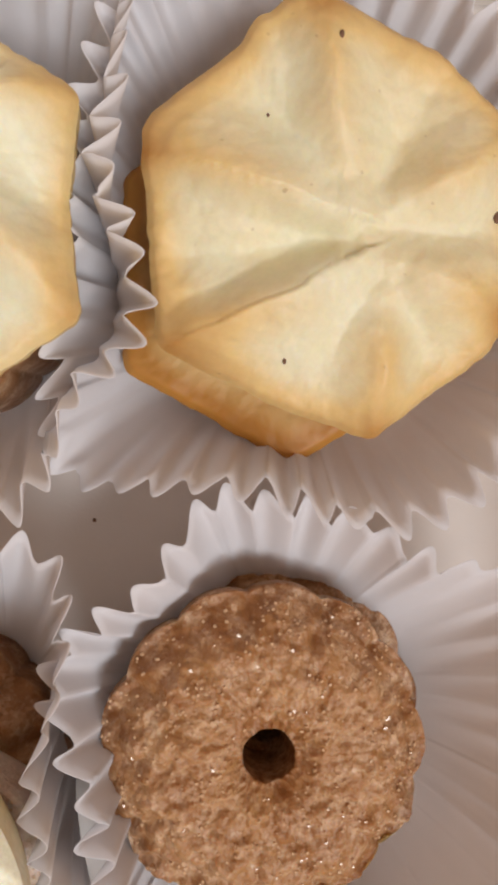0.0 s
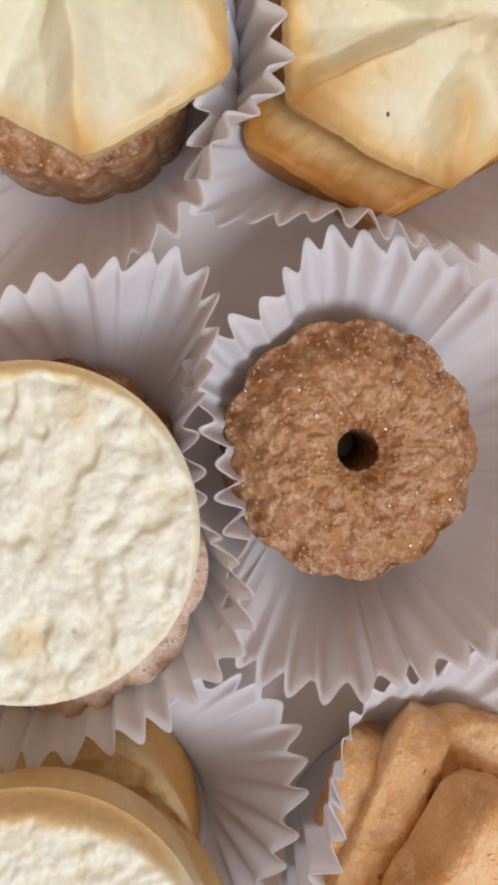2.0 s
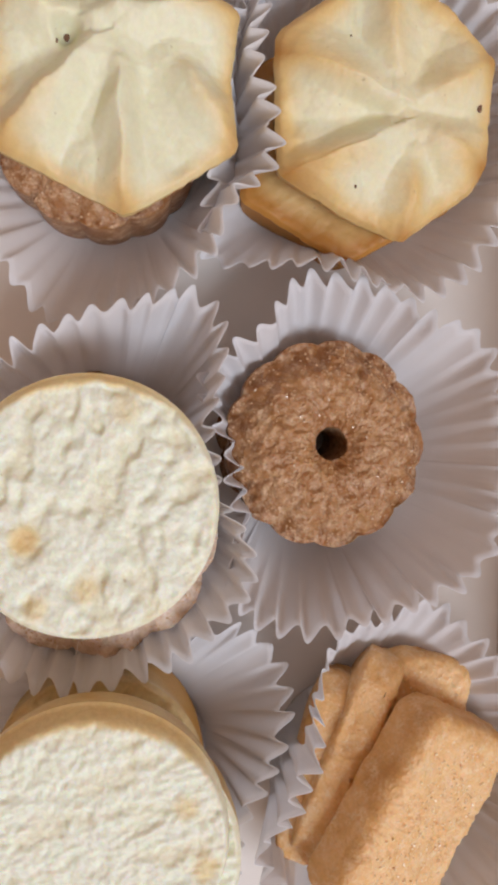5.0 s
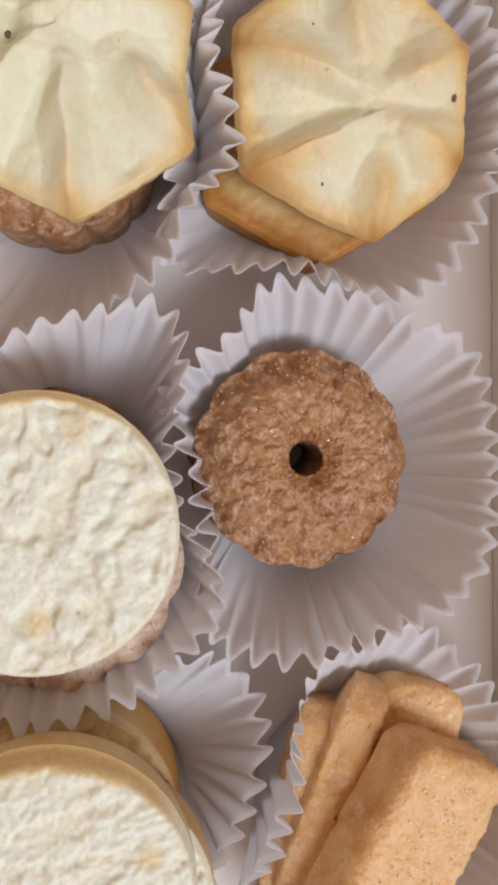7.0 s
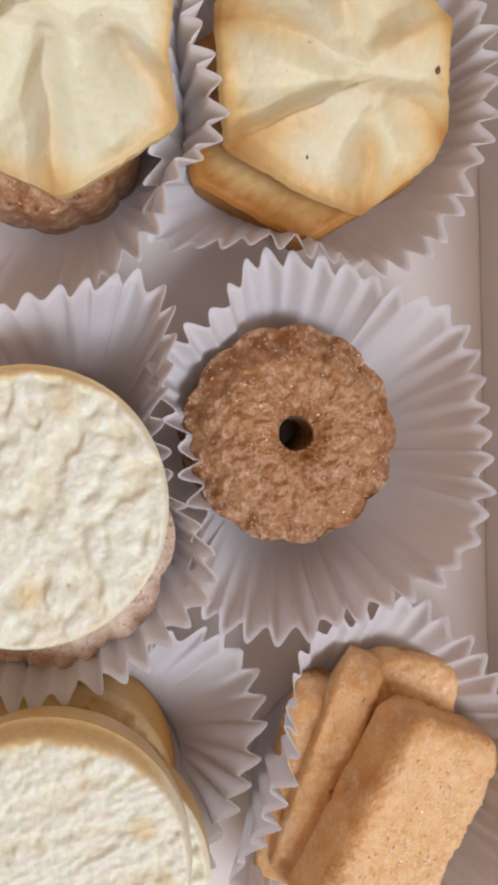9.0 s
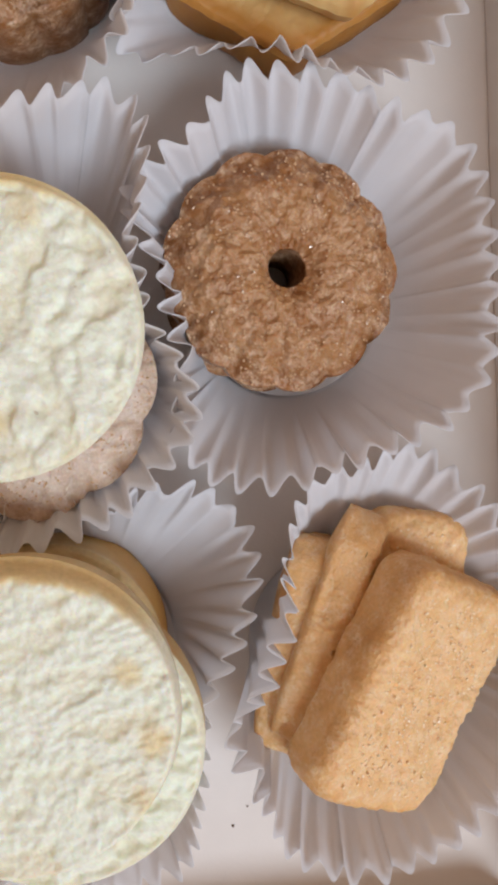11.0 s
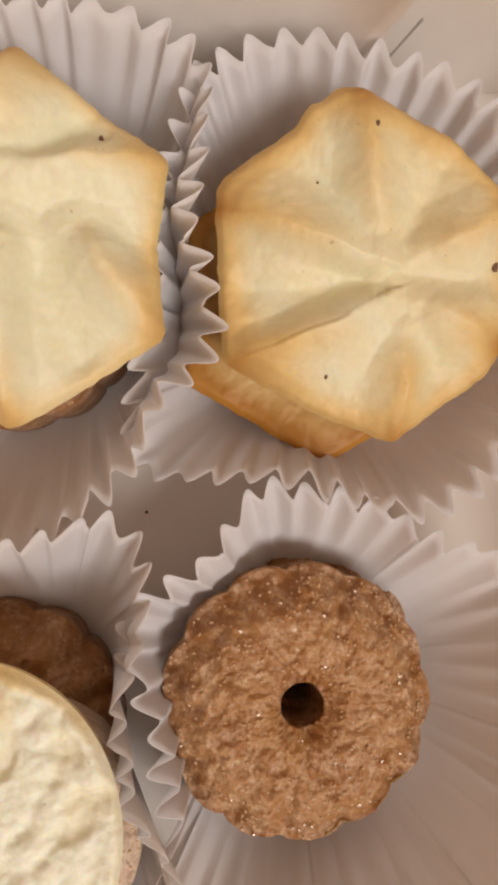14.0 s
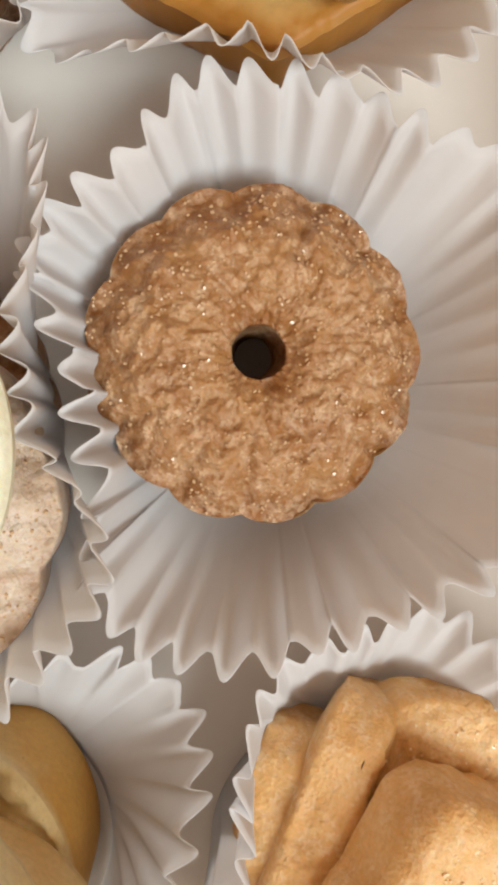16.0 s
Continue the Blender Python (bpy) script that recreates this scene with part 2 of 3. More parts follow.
# ---- biscuits ----
def star_biscuit(name, m, outline, thick, crown, label, seed, tone=0.0, ridges=(), flecks=(), hollows=()):
    """A six-pointed pillow of dough with folds running from the points towards the middle.
    outline: (degrees, reach in mm) of its corners; ridges: (from x, y, to x, y, height, width on the left, width on the right) in mm."""
    s0 = seed * 7.3
    corners = sorted((radians(d) % (2 * math.pi), r / 1000) for d, r in outline)
    starts = [c[0] for c in corners]
    def reach(a):
        a %= 2 * math.pi
        i = bisect_in(starts, a)
        (a0, ra), (a1, rb) = corners[i - 1], corners[i % len(corners)]
        t0, t1 = (a - a0) % (2 * math.pi), (a1 - a) % (2 * math.pi)
        # the straight line between two neighbouring corners, in polar form
        line = ra * rb * math.sin(t0 + t1) / (ra * math.sin(t0) + rb * math.sin(t1))
        return line
    def soft_reach(a):
        # corners worn round, edges a little ragged
        mean = sum(reach(a + d * 0.045) for d in (-1, -0.5, 0, 0.5, 1)) / 5
        return mean * (1 + 0.012 * noise.noise(Vector((5 * math.cos(a), 5 * math.sin(a), s0))) + 0.008 * noise.noise(Vector((16 * math.cos(a), 16 * math.sin(a), s0))))
    lines = []
    for x0, y0, x1, y1, h, wl, wr in ridges:
        p, d = Vector((x0, y0)) / 1000, Vector((x1 - x0, y1 - y0)) / 1000
        lines.append((p, d, d.length, h / 1000, wl / 1000, wr / 1000))
    def folds(x, y):
        """Height of the folds at a place, and how near it lies to a crest."""
        total, crest, sunk = 0.0, 0.0, 0.0
        wob = 0.0009 * noise.noise(Vector((x * 130 + s0, y * 130, 4)))
        for p, d, span, h, wl, wr in lines:
            q = Vector((x, y)) - p
            along = q.dot(d) / span ** 2
            off = (d.x * q.y - d.y * q.x) / span + wob
            end = max(0.0, along - 1.0, -along) * span
            wide = wl if off > 0 else wr
            far = max(0.0, math.sqrt(off * off + end * end + 0.0000012) - 0.0005) / wide
            if far < 1.0 and h < 0:
                sunk += h * (1 - far) ** 1.4
            elif far < 1.0:
                run = 0.45 + 0.55 * smooth_step(0.0, 0.45, along) - 0.35 * smooth_step(0.7, 1.0, along)
                k = (1 - far) ** 1.3
                total = max(total, 1.5 * h * run * k) + 0.25 * min(total, 1.5 * h * run * k)
                crest = max(crest, (1 - far) ** 2.2)
        return total + sunk, crest
    def surface(u, a):
        out = soft_reach(a)
        if u < 0.72:
            v = u / 0.72
            r = out * v
            x, y = r * math.cos(a), r * math.sin(a)
            fold, crest = folds(x, y)
            z = crown * (1 - v ** 3.0) - 0.0012 * smooth_step(0.94, 1.0, v) ** 2 + fold * (1 - 0.5 * smooth_step(0.85, 1.0, v))
            for hx, hy, size, deep in hollows:
                z -= deep * (1 - smooth_step(0.2 * size, size, math.hypot(x - hx, (y - hy)) * (1 + 0.3 * noise.noise(Vector((x * 300, y * 300, s0))))))
            z += 0.0009 * ripple(x + s0, y, 0, 85, 1) + 0.00022 * ripple(x, y + s0, 0, 380, 3)
            b = -0.06 + 0.50 * smooth_step(0.66, 1.0, v) ** 1.7 + 0.44 * crest * smooth_step(0.15, 0.8, v) + 0.14 * ripple(x + s0, y, 3, 70, 2)
        else:
            v = (u - 0.72) / 0.28
            if v < 0.75:
                q = v / 0.75
                bulge = math.sin(q * math.pi) * 0.0009
                r, z = out * (1 - 0.10 * q) + bulge - 0.0003, -0.0012 - (thick - 0.0012) * q
            else:
                q = (v - 0.75) / 0.25
                r, z = out * 0.9 * (1 - 0.98 * q), -thick
            x, y = r * math.cos(a), r * math.sin(a)
            fold, crest = folds(out * math.cos(a), out * math.sin(a))
            z += 0.5 * fold * (1 - min(1.0, v / 0.4))
            b = 0.55 + 0.35 * v + 0.2 * ripple(x + s0, y, z, 90, 2)
        return x, y, z, b + tone
    ob = tagged(new(name), label, "biscuit", "star biscuits")
    ob.matrix_world = m
    crust, flank = disc_body(name, STAR_DOUGH, 128, 14, lambda v, a: surface(min(0.7199, 0.72 * v), a), lambda q, a: surface(0.72 + 0.28 * q, a), apart=True)
    part("top_crust", crust, ob, "pale folded top with browned ridges")
    part("side", flank, ob, "golden brown side")
    for x, y, size in flecks:
        a = math.atan2(y, x) % (2 * math.pi)
        z = surface(min(0.7, 0.72 * math.hypot(x, y) / soft_reach(a)), a)[2]
        bm = bmesh.new()
        bmesh.ops.create_icosphere(bm, subdivisions=2, radius=size)
        for vert in bm.verts:
            vert.co *= 1 + 0.35 * noise.noise(vert.co * 900 + Vector((x * 999, 0, 0)))
            vert.co.x *= 0.6
            vert.co.z *= 0.45
        me = bpy.data.meshes.new("fleck")
        bm.to_mesh(me)
        bm.free()
        me.materials.append(CRUMB)
        part("fleck", me, ob, "small dark fleck").location = (x, y, z + size * 0.1)
    return ob


def flower_biscuit(name, m, mat, radius, thick, label, seed, hole=0.0, petals=12, depth=0.045, sugar=900, group="ring biscuits"):
    """A fluted round biscuit, with a hole where asked, rolled in coarse sugar."""
    s0 = seed * 3.7
    def out_at(a):
        return radius * (1 - depth + depth * abs(math.cos(petals * a / 2)) ** 0.7 * 1.6) * (1 + 0.02 * noise.noise(Vector((1.5 * math.cos(a), 1.5 * math.sin(a), s0))))
    def height(x, y, r, out, a):
        v = r / out
        edge = 1 - abs(math.cos(petals * a / 2 + 0.5 * noise.noise(Vector((x * 90, y * 90, s0)))))
        z = -0.0062 * smooth_step(0.50, 1.0, v) ** 2 - 0.0009 * smooth_step(0.45, 0.95, v) * edge ** 3
        if hole:
            z -= 0.003 * (1 - smooth_step(hole, hole * 2.1, r))
        return z + 0.0011 * ripple(x + s0, y, 0, 200, 2) + 0.0008 * ripple(x, y + s0, 0, 520, 3)
    def surface(u, a):
        out = out_at(a)
        inner = hole * (1 + 0.03 * noise.noise(Vector((2 * math.cos(a), 2 * math.sin(a), s0)))) if hole else 0.0003
        if u < 0.15:
            q = u / 0.15
            # hole wall takes the darkest tone, which paints in the shade down the hole
            r, z, b = inner * (0.86 + 0.14 * q), -thick * (1 - q) - 0.003 * q, 1.0
            if not hole:
                r, z, b = inner * q + 0.0001, 0, 0.3
            x, y = r * math.cos(a), r * math.sin(a)
            if q > 0.99 or not hole:
                z = height(x, y, r, out, a)
        elif u < 0.72:
            r = inner + (out - inner) * (u - 0.15) / 0.57
            x, y = r * math.cos(a), r * math.sin(a)
            z = height(x, y, r, out, a)
            # the last term paints the funnel's shade round the mouth of the hole
            b = 0.20 + 0.42 * smooth_step(0.72, 1.0, r / out) + 0.34 * ripple(x, y + s0, 1, 120, 3) + (0.3 * (1 - smooth_step(hole, hole * 1.8, r)) if hole else 0)
        elif u < 0.93:
            q = (u - 0.72) / 0.21
            r = out * (1 + 0.03 * math.sin(q * math.pi * 0.8) - 0.07 * q)
            x, y = r * math.cos(a), r * math.sin(a)
            z = -0.0062 - (thick - 0.0062) * q + 0.0006 * ripple(x, y, s0 + q, 300, 3)
            b = 0.6 + 0.25 * ripple(x, y, s0 + 9 * z, 120, 3)
        else:
            q = (u - 0.93) / 0.07
            r = out * 0.93 + (inner * 0.86 - out * 0.93) * q
            x, y, z, b = r * math.cos(a), r * math.sin(a), -thick, 0.8
        return x, y, z, b
    if hole:
        me = polar_body(name, mat, 110, 320, surface)
    else:
        me = disc_body(name, mat, 80, 14, lambda v, a: surface(min(0.7199, 0.15 + 0.57 * v), a), lambda q, a: surface(0.72 + 0.28 * q, a))
    ob = tagged(new(name, me), label, "biscuit", group)
    ob.matrix_world = m
    rng = random.Random(seed)
    verts, faces = [], []
    for _ in range(sugar):
        a = rng.uniform(0, 2 * math.pi)
        out = out_at(a)
        r = math.sqrt(rng.uniform((hole * 1.25 / out) ** 2 + 0.01, 1.0)) * out * 0.995
        x, y = r * math.cos(a), r * math.sin(a)
        z = height(x, y, r, out, a)
        if noise.noise(Vector((x * 160 + s0, y * 160, 0))) < -0.18:
            continue
        size = rng.uniform(0.00012, 0.00030)
        turn = Euler([rng.uniform(0, 6.3) for _ in range(3)]).to_matrix()
        start = len(verts)
        for cx, cy, cz in ((-1, -1, -1), (1, -1, -1), (1, 1, -1), (-1, 1, -1), (-1, -1, 1), (1, -1, 1), (1, 1, 1), (-1, 1, 1)):
            p = turn @ Vector((cx * size, cy * size * 0.8, cz * size * 0.7))
            verts.append((x + p.x, y + p.y, z + p.z))
        for f in ((0, 3, 2, 1), (4, 5, 6, 7), (0, 1, 5, 4), (1, 2, 6, 5), (2, 3, 7, 6), (3, 0, 4, 7)):
            faces.append(tuple(start + i for i in f))
    if verts:
        part("sugar_coating", mesh_from("sugar_coating", verts, faces, CRYSTAL, smooth=False), ob, "coarse glittering sugar crystals", "stuff")
    return ob


def round_biscuit(name, m, radius, thick, label, seed, rough=0.0011, along=0.0, tone=0.0, stains=(), bare=(0.0, 0.0), taper=0.02, fine=1.0, crumb=0.0, shoulder=0.0016):
    """A round pale biscuit with a pitted, furrowed top and a smooth golden side."""
    s0 = seed * 5.1
    ca, sa = math.cos(along), math.sin(along)
    def surface(u, a):
        out = radius * (1 + 0.012 * noise.noise(Vector((1.2 * math.cos(a), 1.2 * math.sin(a), s0))))
        if u < 0.74:
            v = u / 0.74
            r = out * v
            x, y = r * math.cos(a), r * math.sin(a)
            p, q = ca * x + sa * y, -sa * x + ca * y
            # one side of the rim is smooth and more browned than the rest
            smooth_rim = bare[1] * max(0.0, math.cos(a - bare[0])) ** 1.6
            worn = 1 - smooth_step(0.955 - smooth_rim, 0.995 - 0.8 * smooth_rim, v + 0.03 * noise.fractal(Vector((x * 230, y * 230, s0)), 0.8, 2.0, 3))
            low = noise.noise(Vector((p * 110 * fine + s0, q * 200 * fine, 0)))
            mid = noise.noise(Vector((p * 300 * fine, q * 380 * fine + s0, 2)))
            pits = noise.fractal(Vector((p * 700, q * 800 + s0, 1)), 0.8, 2.0, 2)
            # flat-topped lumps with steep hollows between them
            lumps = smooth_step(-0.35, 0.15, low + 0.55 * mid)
            z = worn * rough * ((0.75 - 0.45 * crumb) * (lumps - 1) + 0.35 * mid + (0.16 + 0.30 * crumb) * pits) + 0.00006 * ripple(x, y, s0, 1500, 2)
            z -= shoulder * smooth_step(0.95 - smooth_rim, 1.0, v) ** 2
            b = sum(deep * (1 - smooth_step(0.3 * size, size, math.hypot(x - sx, y - sy))) for sx, sy, size, deep in stains)
            # hollows between the lumps get a slightly yellower, darker colour than the lumps
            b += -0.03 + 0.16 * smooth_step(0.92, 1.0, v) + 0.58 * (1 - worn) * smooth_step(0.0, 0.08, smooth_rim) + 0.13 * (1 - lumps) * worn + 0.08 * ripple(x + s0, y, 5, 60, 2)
        elif u < 0.93:
            q = (u - 0.74) / 0.19
            r = out * (1 + 0.012 * math.sin(q * math.pi) - taper * q)
            x, y, z = r * math.cos(a), r * math.sin(a), -shoulder - (thick - shoulder) * q
            b = 0.06 + 0.56 * max(0.0, math.cos(a - bare[0])) + 0.2 * q + 0.15 * ripple(x, y, s0 + z, 120, 2)
        else:
            q = (u - 0.93) / 0.07
            r = out * (1 - taper) * (1 - 0.98 * q)
            x, y, z, b = r * math.cos(a), r * math.sin(a), -thick, 0.7
        return x, y, z, b + tone
    ob = tagged(new(name), label, "biscuit", "round biscuits")
    ob.matrix_world = m
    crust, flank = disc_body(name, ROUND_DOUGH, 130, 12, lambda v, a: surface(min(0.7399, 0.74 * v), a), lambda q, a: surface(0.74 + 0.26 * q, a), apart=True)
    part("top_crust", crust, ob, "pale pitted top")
    part("side", flank, ob, "smooth golden side")
    return ob


def slab_biscuit(name, m, size, label, seed, corner=0.0042, sugar=120, side_bake=0.55):
    """A rounded oblong slice of dough, sugared on its broad face."""
    s0 = seed * 2.9
    sx, sy, sz = (v / 2 for v in size)
    plan = 0.008
    def out_at(a):
        # the oblong's outline with rounded corners
        c, d = abs(math.cos(a)), abs(math.sin(a))
        r = min(sx / max(c, 1e-6), sy / max(d, 1e-6))
        x, y = r * c, r * d
        if x > sx - plan and y > sy - plan:
            kx, ky = sx - plan, sy - plan
            dot = c * kx + d * ky
            r = dot + math.sqrt(max(dot * dot - kx * kx - ky * ky + plan * plan, 0.0))
        return r * (1 + 0.015 * noise.noise(Vector((3 * math.cos(a), 3 * math.sin(a), s0))))
    def grain_at(x, y, z):
        return 0.0008 * ripple(x + s0, y, z, 130, 3) + 0.0006 * ripple(x, y + s0, z, 600, 4)
    def top(v, a):
        r = out_at(a) * v
        x, y = r * math.cos(a), r * math.sin(a)
        e = min(corner, out_at(a) - r)
        z = sz - (corner - math.sqrt(max(corner ** 2 - (corner - e) ** 2, 0.0))) * 0.9 + grain_at(x, y, 0)
        return x, y, z, 0.14 + 0.35 * smooth_step(0.80, 1.0, v) + 0.22 * ripple(x + s0, y, 0, 110, 3)
    def side(q, a):
        r = out_at(a)
        low = sz - corner * 0.9
        if q < 0.7:
            z = low - (low + sz - 0.002) * q / 0.7
            r += 0.0006 * ripple(r * math.cos(a), r * math.sin(a), z + s0, 260, 3) * min(1.0, 5 * q)
        else:
            z, r = -sz + 0.002 * (1 - smooth_step(0.7, 0.8, q)), r * (1 - 0.9 * (q - 0.7) / 0.3)
        x, y = r * math.cos(a), r * math.sin(a)
        return x, y, z, side_bake + 0.3 * ripple(x, y, z + s0, 100, 3)
    ob = tagged(new(name, disc_body(name, SLAB_DOUGH, 72, 16, top, side)), label, "biscuit", "oblong biscuits")
    ob.matrix_world = m
    rng = random.Random(seed)
    cv, cf = [], []
    for _ in range(sugar):
        x, y = rng.uniform(-1, 1) * (sx - corner), rng.uniform(-1, 1) * (sy - corner)
        if abs(x) > sx - 0.006 and abs(y) > sy - 0.006:
            continue
        size1 = rng.uniform(0.00012, 0.00026)
        turn = Euler([rng.uniform(0, 6.3) for _ in range(3)]).to_matrix()
        start = len(cv)
        for k in ((-1, -1, -1), (1, -1, -1), (1, 1, -1), (-1, 1, -1), (-1, -1, 1), (1, -1, 1), (1, 1, 1), (-1, 1, 1)):
            p = turn @ (Vector(k) * size1)
            g = grain_at(x, y, 0)
            cv.append((x + p.x, y + p.y, sz + g + p.z))
        for f in ((0, 3, 2, 1), (4, 5, 6, 7), (0, 1, 5, 4), (1, 2, 6, 5), (2, 3, 7, 6), (3, 0, 4, 7)):
            cf.append(tuple(start + i for i in f))
    part("sugar_coating", mesh_from("sugar_coating", cv, cf, PALE_CRYSTAL, smooth=False), ob, "fine glittering sugar crystals", "stuff")
    return ob


# ---- the table and the box ----
ground = tagged(new("ground", box_mesh("ground", (0.8, 0.7, 0.04), TABLE)), "brown wooden table top under the white box", "table", kind="structure")
ground.location = (-0.07, -0.06, -0.0222)

LEFT, RIGHT, FRONT, BACK, WALL, HIGH = -0.21, 0.0605, -0.214, 0.0845, 0.0012, 0.062
box = tagged(new("cake_box"), "open white cardboard cake box holding biscuits in paper cups", "box")
floor_panel = part("floor_panel", box_mesh("floor_panel", (RIGHT - LEFT + 2 * WALL, BACK - FRONT + 2 * WALL, 0.002), CARD), box)
floor_panel.location = ((LEFT + RIGHT) / 2, (FRONT + BACK) / 2, -0.001)
for name, size, place in (
    ("left_wall", (WALL, BACK - FRONT, HIGH), (LEFT - WALL / 2, (FRONT + BACK) / 2, HIGH / 2 + 0.0002)),
    ("back_wall", (RIGHT - LEFT, WALL, 0.10), ((LEFT + RIGHT) / 2, BACK + WALL / 2, 0.0502)),
    ("front_wall", (RIGHT - LEFT, WALL, 0.019), ((LEFT + RIGHT) / 2, FRONT - WALL / 2, 0.0097)),
):
    part(name, box_mesh(name, size, CARD), box).location = place

# the right wall has been pressed outward
lean = radians(14)
right_wall = part("right_wall", box_mesh("right_wall", (WALL, BACK - FRONT, HIGH), CARD), box)
right_wall.matrix_local = pose(RIGHT + WALL / 2 + math.sin(lean) * HIGH / 2, (FRONT + BACK) / 2, math.cos(lean) * HIGH / 2 - 0.0002, 0, 14, 0)

# the folded corner: an inner flap with a slanted end, a strip beside it and the slit between the panels
def panel(name, corners, mat, thick, front):
    """A flat upright card panel from (x, z) corners, its face towards the front of the box at y = front."""
    bm = bmesh.new()
    a = [bm.verts.new((x, front, z)) for x, z in corners]
    b = [bm.verts.new((x, front + thick, z)) for x, z in corners]
    bm.faces.new(a)
    bm.faces.new(list(reversed(b)))
    for i in range(len(a)):
        k = (i + 1) % len(a)
        bm.faces.new((a[k], a[i], b[i], b[k]))
    bmesh.ops.recalc_face_normals(bm, faces=bm.faces[:])
    me = bpy.data.meshes.new(name)
    bm.to_mesh(me)
    bm.free()
    me.materials.append(mat)
    return part(name, me, box)


def curled_flap():
    """The inner flap: a card sheet with a slanted end that curls forward."""
    across, up = 40, 24
    verts, faces = [], []
    for i in range(up + 1):
        z = 0.0005 + 0.098 * i / up
        end = 0.0025 + 0.0155 * min(1.0, z / 0.048)
        for j in range(across + 1):
            x = -0.0605 + (end + 0.0605) * (j / across) ** 0.8
            u = max(0.0, 1 - (end - x) / 0.011)
            verts.append((x, BACK - 0.0012 - 0.0085 * u * u * smooth_step(0.0, 0.03, z), z))
    for i in range(up):
        for j in range(across):
            k = i * (across + 1) + j
            faces.append((k, k + 1, k + across + 2, k + across + 1))
    flap = part("inner_flap", mesh_from("inner_flap", verts, faces, CARD), box)
    thick = flap.modifiers.new("thickness", "SOLIDIFY")
    thick.thickness, thick.offset = 0.0006, 0.0


curled_flap()
panel("corner_strip", ((0.0035, 0.0005), (0.0165, 0.0005), (0.0238, 0.0290), (0.0400, 0.0950), (0.0290, 0.0950)), CARD, 0.0007, BACK - 0.0009)
panel("slit", ((0.0168, 0.0010), (0.0174, 0.0010), (0.0247, 0.0290), (0.0241, 0.0290)), CARD_EDGE, 0.0006, BACK - 0.0007)
panel("slot", ((-0.0605, 0.0150), (-0.0450, 0.0150), (-0.0455, 0.0258), (-0.0600, 0.0275)), CARD_EDGE, 0.0004, BACK - 0.0024)

# ---- paper cups: reach of each rim in mm, every 15 degrees ----
paper_cup((-0.052, 0.034), [33, 33, 39, 48, 47, 45, 44, 42, 43, 46, 46, 46, 46, 46, 46, 46, 50, 57, 54, 50, 45, 39, 41, 38], "white pleated paper cup under a pale star biscuit", 1, slant=0.045)
paper_cup((0.008, 0.033), [42, 42, 42, 41, 40, 40, 41, 44, 45, 41, 37, 35, 34, 37, 43, 53, 46, 41, 42, 47, 49, 46, 43, 42], "white pleated paper cup under a golden star biscuit", 2, slant=0.040)
paper_cup((0.006, -0.055), [42, 43, 47, 48.5, 43, 45, 45.5, 47.5, 40, 40, 42, 33.5, 29.5, 29, 31, 41, 45.5, 44.5, 41, 39, 40, 43, 45, 43], "white pleated paper cup holding a sugared ring biscuit", 3, slant=0.037, base=0.0232, pitch=0.0066)
paper_cup((-0.058, -0.062), [30.5, 31, 32.5, 45, 54, 45, 40.5, 37, 35, 37, 38, 39, 41, 42, 43, 43, 44, 45, 45, 44, 45, 43.5, 44, 39], "white pleated paper cup under round cream biscuits", 4, slant=0.046)
paper_cup((-0.051, -0.139), [34, 42, 51, 53, 48, 40, 41, 40, 41, 42, 43, 44, 45, 45, 44, 45, 46, 48, 51, 56, 51, 41, 35, 31], "white pleated paper cup under two stacked cream biscuits", 5, slant=0.036)
paper_cup((0.017, -0.142), [45, 46, 46, 46, 49, 52, 47, 45, 35, 25, 23.5, 23, 25, 33, 32, 35, 42, 45, 46, 44, 42, 44, 46, 45], "white pleated paper cup holding oblong brown biscuits", 6, slant=0.036)

# ---- biscuits, cup by cup ----
flower_biscuit("ring_biscuit", pose(0.0026, -0.0492, 0.0150, 0, 0, 8), SUGAR_DOUGH, 0.0274, 0.0142, "brown sugared ring biscuit hidden under another one", 11, hole=0.0043, petals=13, sugar=0)
flower_biscuit("ring_biscuit", pose(0.0036, -0.0502, 0.0290, 0, 7, 0), SUGAR_DOUGH, 0.0266, 0.0145, "brown fluted ring biscuit rolled in coarse sugar", 12, hole=0.0043, petals=13, depth=0.036, sugar=900)
star_biscuit("star_biscuit", pose(0.007, 0.0285, 0.0222, 0, 0, 30), [(60 * k, 32.5) for k in range(6)], 0.0210, 0.0006, "golden brown star biscuit underneath another one", 21, tone=0.78)
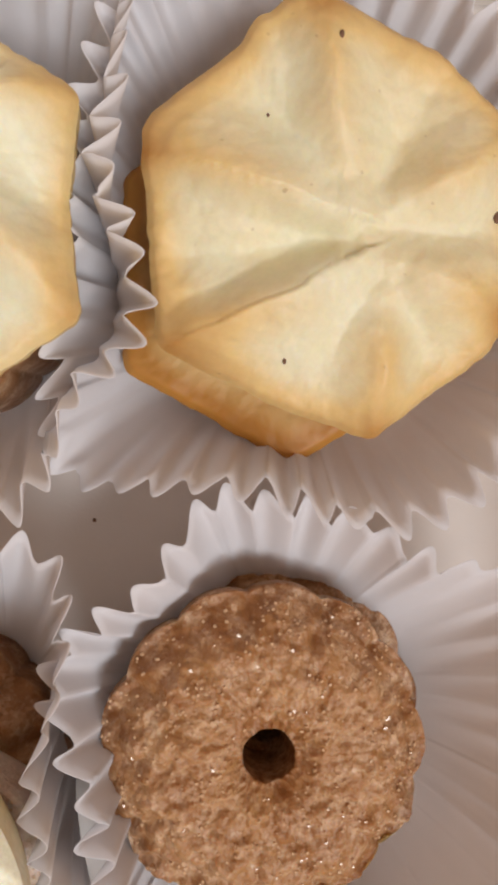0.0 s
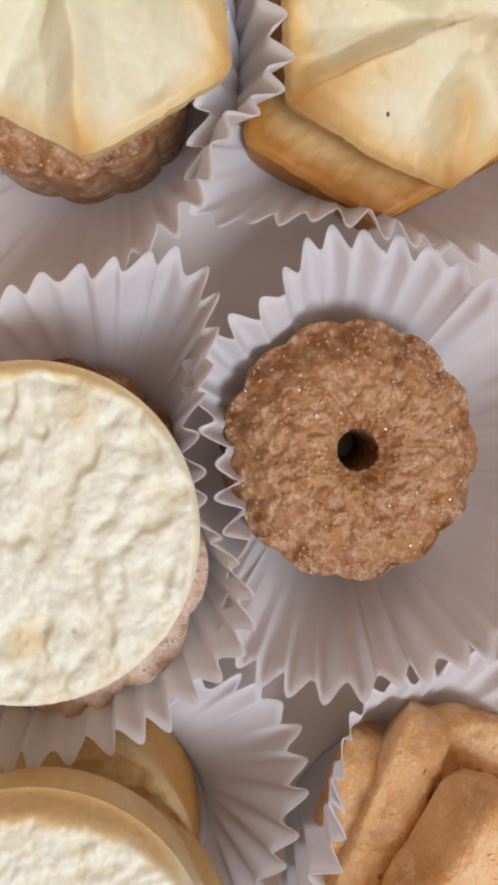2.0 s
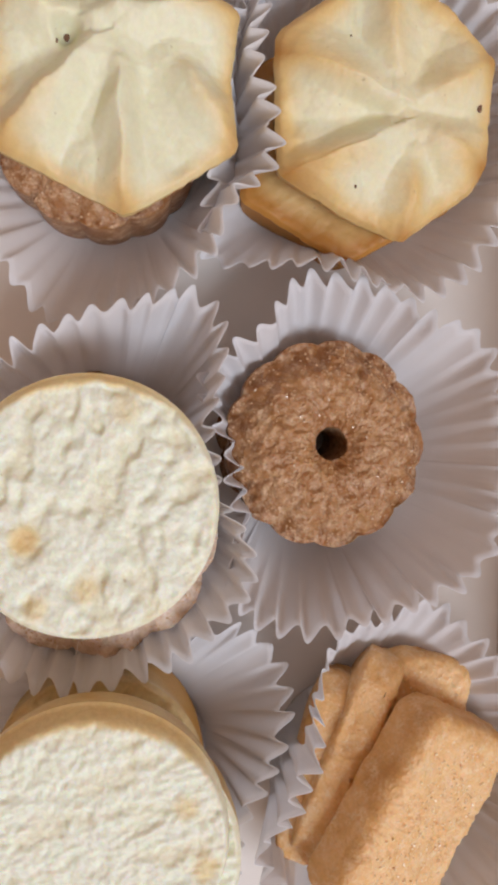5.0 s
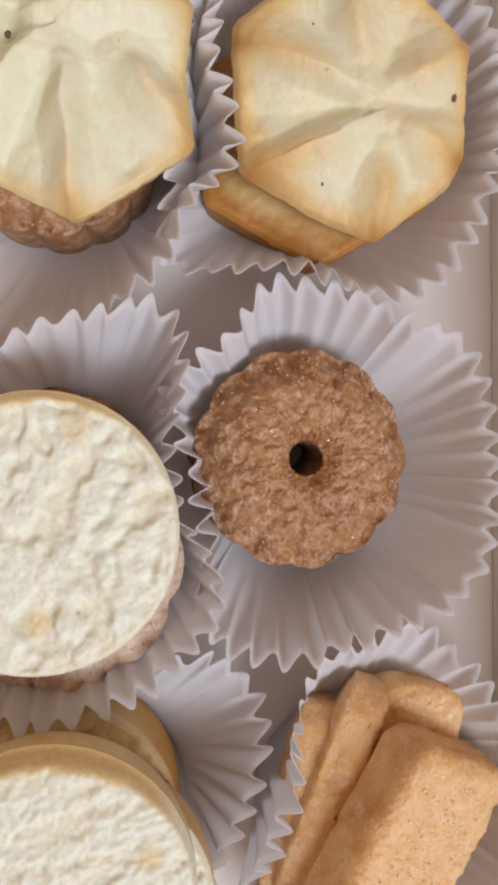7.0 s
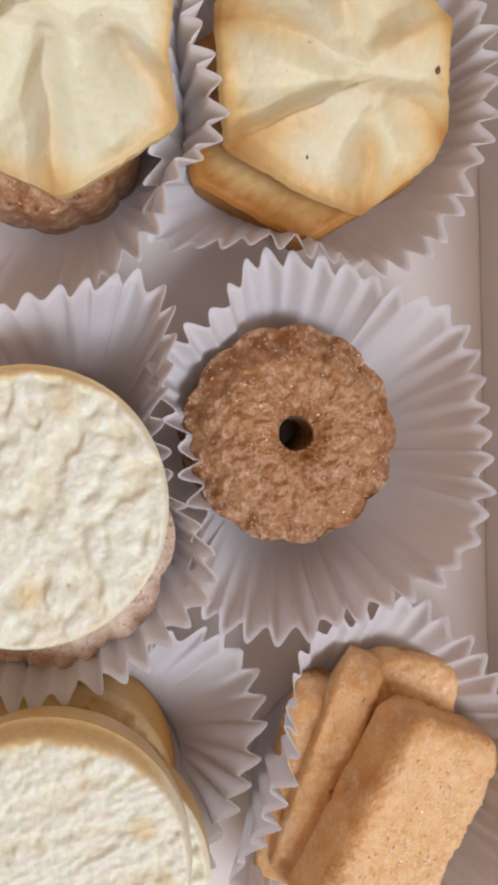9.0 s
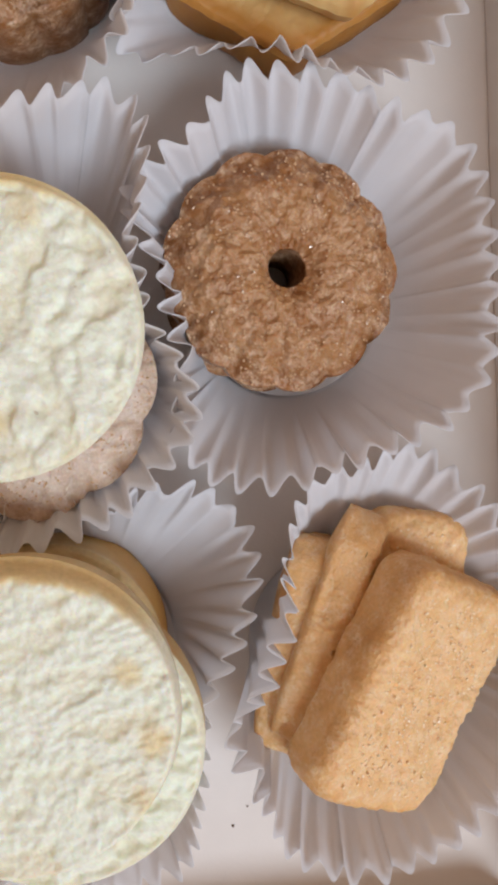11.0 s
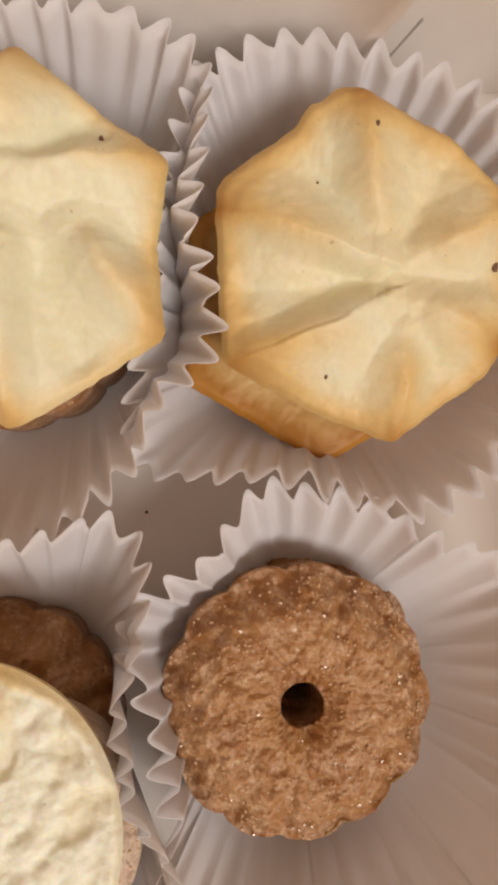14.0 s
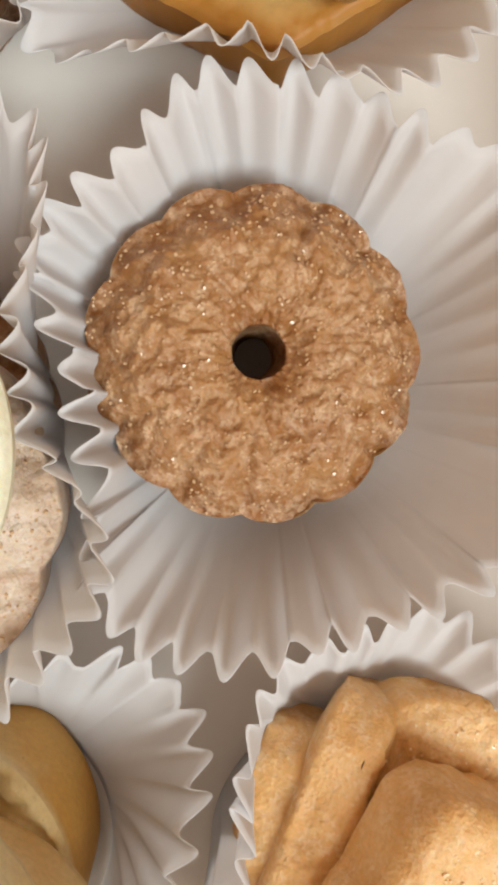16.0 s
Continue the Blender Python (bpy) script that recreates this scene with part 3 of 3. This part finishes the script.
star_biscuit("star_biscuit", pose(0.0149, 0.0297, 0.0368, 8, 4, 0), ((-151, 32.5), (-115, 27), (-82, 30), (-37, 27.5), (-20, 26.8), (31, 29.5), (65, 29.5), (93, 32.6), (98, 34), (107, 35), (110, 33.2), (116, 34), (119, 31.5), (152, 34), (161, 32)), 0.0100, 0.0030,
             "golden six-pointed star biscuit with folded ridges", 22, tone=0.16,
             ridges=((-28, -16.5, -2.9, -4.2, 4.2, 4.5, 12), (-30, 11, -2, 3.5, 3.4, 10, 4), (4, -29, 4, -9, 2.8, 7, 7), (24, -11, 6, -4, 2.8, 7, 8), (23, 14, 7, 5, 2.8, 8, 7), (-5, 32, -3, 10, 3.2, 8, 6), (-24, -3, -4, -1, -2.4, 5, 5), (-14, 20, -4, 8, -1.6, 5, 6), (12, -17, 3, -7, -1.2, 6, 6), (20, 2, 7, 1, -1.4, 5, 5), (11, 20, 4, 8, -2.4, 6, 6)),
             
             flecks=((0.0215, 0.0035, 0.0011), (-0.0099, -0.0177, 0.0005), (-0.0029, 0.0263, 0.0006), (-0.0125, 0.0165, 0.0004)))
flower_biscuit("flower_biscuit", pose(-0.0570, 0.0275, 0.034, 0, 0, 5), SUGAR_DOUGH, 0.0252, 0.0325, "brown fluted sugared biscuit under a star biscuit", 31, sugar=500, group="fluted biscuits")
star_biscuit("star_biscuit", pose(-0.0499, 0.0326, 0.0430, 0, 2, 0), ((-148, 34), (-88, 32), (-30, 30.5), (-8, 25.3), (4, 24.5), (31, 31), (92, 35.5), (150, 34)), 0.0100, 0.0040,
             "pale six-pointed star biscuit with folded ridges", 32, tone=-0.07,
             ridges=((-28, -18, -6, 3.4, 4.4, 4.5, 12), (1, -31, -1, -0.6, 4.4, 6, 4.5), (25, -15, 11, 2.5, 3.4, 6, 7), (25.5, 16, -6, 10.4, 3.8, 8, 6), (-1, 34, -1, 17, 4.4, 9, 9), (-29, 17, -14, 10, 4.2, 7, 7), (-13, -20, -7, -5, -2.6, 5, 6), (12, -20, 5, -6, -2.4, 5, 6), (22, 1, 11, 3, -1.8, 6, 6), (13, 23, 3, 14, -2.6, 5, 5), (-14, 24, -7, 14, -2.2, 6, 6), (-26, -2, -12, 6, -2.8, 6, 6)),
             hollows=((-0.0126, 0.0070, 0.0036, 0.0036), (0.0149, 0.0185, 0.0022, 0.0012)),
             # these dark flecks sit in and beside the two hollows
             flecks=((0.0149, 0.0180, 0.0008), (-0.0126, 0.0070, 0.0011), (-0.0145, 0.0052, 0.0006)))
flower_biscuit("flower_biscuit", pose(-0.0575, -0.0575, 0.0215, 0, 0, 0), SUGAR_DOUGH, 0.0245, 0.020, "dark brown fluted biscuit at the bottom of a stack", 41, sugar=100, group="fluted biscuits")
flower_biscuit("flower_biscuit", pose(-0.0558, -0.0732, 0.0405, 3, 0, 0), ROSE_DOUGH, 0.0285, 0.0185, "rosy sugared fluted biscuit inside a stack", 42, petals=9, sugar=1600, group="fluted biscuits")
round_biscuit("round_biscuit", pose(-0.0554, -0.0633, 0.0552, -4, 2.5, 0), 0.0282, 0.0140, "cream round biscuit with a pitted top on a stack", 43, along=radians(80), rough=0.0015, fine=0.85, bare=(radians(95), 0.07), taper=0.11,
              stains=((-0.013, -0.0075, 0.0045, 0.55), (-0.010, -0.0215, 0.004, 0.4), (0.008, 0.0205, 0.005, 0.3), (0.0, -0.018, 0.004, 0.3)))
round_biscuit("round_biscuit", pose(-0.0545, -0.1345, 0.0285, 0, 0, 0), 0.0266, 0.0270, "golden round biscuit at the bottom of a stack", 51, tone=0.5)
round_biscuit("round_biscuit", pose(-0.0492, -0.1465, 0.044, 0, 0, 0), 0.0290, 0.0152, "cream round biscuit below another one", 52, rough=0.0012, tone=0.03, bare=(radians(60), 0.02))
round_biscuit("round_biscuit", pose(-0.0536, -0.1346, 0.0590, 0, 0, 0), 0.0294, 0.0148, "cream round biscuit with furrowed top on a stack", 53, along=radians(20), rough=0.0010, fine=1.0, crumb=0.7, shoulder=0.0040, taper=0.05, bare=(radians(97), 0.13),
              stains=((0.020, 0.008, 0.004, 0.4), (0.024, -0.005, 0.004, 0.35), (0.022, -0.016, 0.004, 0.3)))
slab_biscuit("oblong_biscuit", pose(0.0258, -0.1455, 0.0262, 0, 27, -29), (0.037, 0.057, 0.0150), "brown oblong biscuit lying tilted on the others", 61, sugar=420, side_bake=0.35, corner=0.0050)
slab_biscuit("oblong_biscuit", pose(0.0108, -0.1330, 0.0150, 0, 75, -22), (0.025, 0.057, 0.0122), "brown oblong biscuit standing on its long edge", 62, corner=0.0024, side_bake=0.4)
slab_biscuit("oblong_biscuit", pose(0.0035, -0.1375, 0.0126, 0, 70, -14), (0.022, 0.052, 0.0120), "brown oblong biscuit leaning against the cup side", 63, corner=0.0024, side_bake=0.4)
slab_biscuit("oblong_biscuit", pose(0.0300, -0.1265, 0.0165, 0, 8, -8), (0.026, 0.040, 0.012), "brown oblong biscuit lying under a tilted one", 64)


# ---- crumbs on the box floor and in the cups ----
def crumb(x, y, z, size, seed):
    bm = bmesh.new()
    bmesh.ops.create_icosphere(bm, subdivisions=1, radius=size)
    for vert in bm.verts:
        vert.co *= 1 + 0.5 * noise.noise(vert.co * 1500 + Vector((seed * 3.1, 0, 0)))
        vert.co.z *= 0.6
    me = bpy.data.meshes.new("crumb")
    bm.to_mesh(me)
    bm.free()
    me.materials.append(CRUMB)
    ob = tagged(new("crumb", me), "tiny dark brown biscuit crumb on white card", "crumb", "crumbs in the box")
    ob.location = (x, y, z + size * 0.4)


for k, (x, y, z, size) in enumerate(((-0.0505, -0.0136, 0.0, 0.0008), (-0.0905, -0.0085, 0.0, 0.0007), (-0.0930, -0.0110, 0.0, 0.0004), (-0.0300, -0.0150, 0.0, 0.0004), (-0.0140, -0.1900, 0.0, 0.0004), (-0.0100, -0.1850, 0.0, 0.0003), (0.0500, -0.1860, 0.0, 0.0005))):
    crumb(x, y, z, size, k)
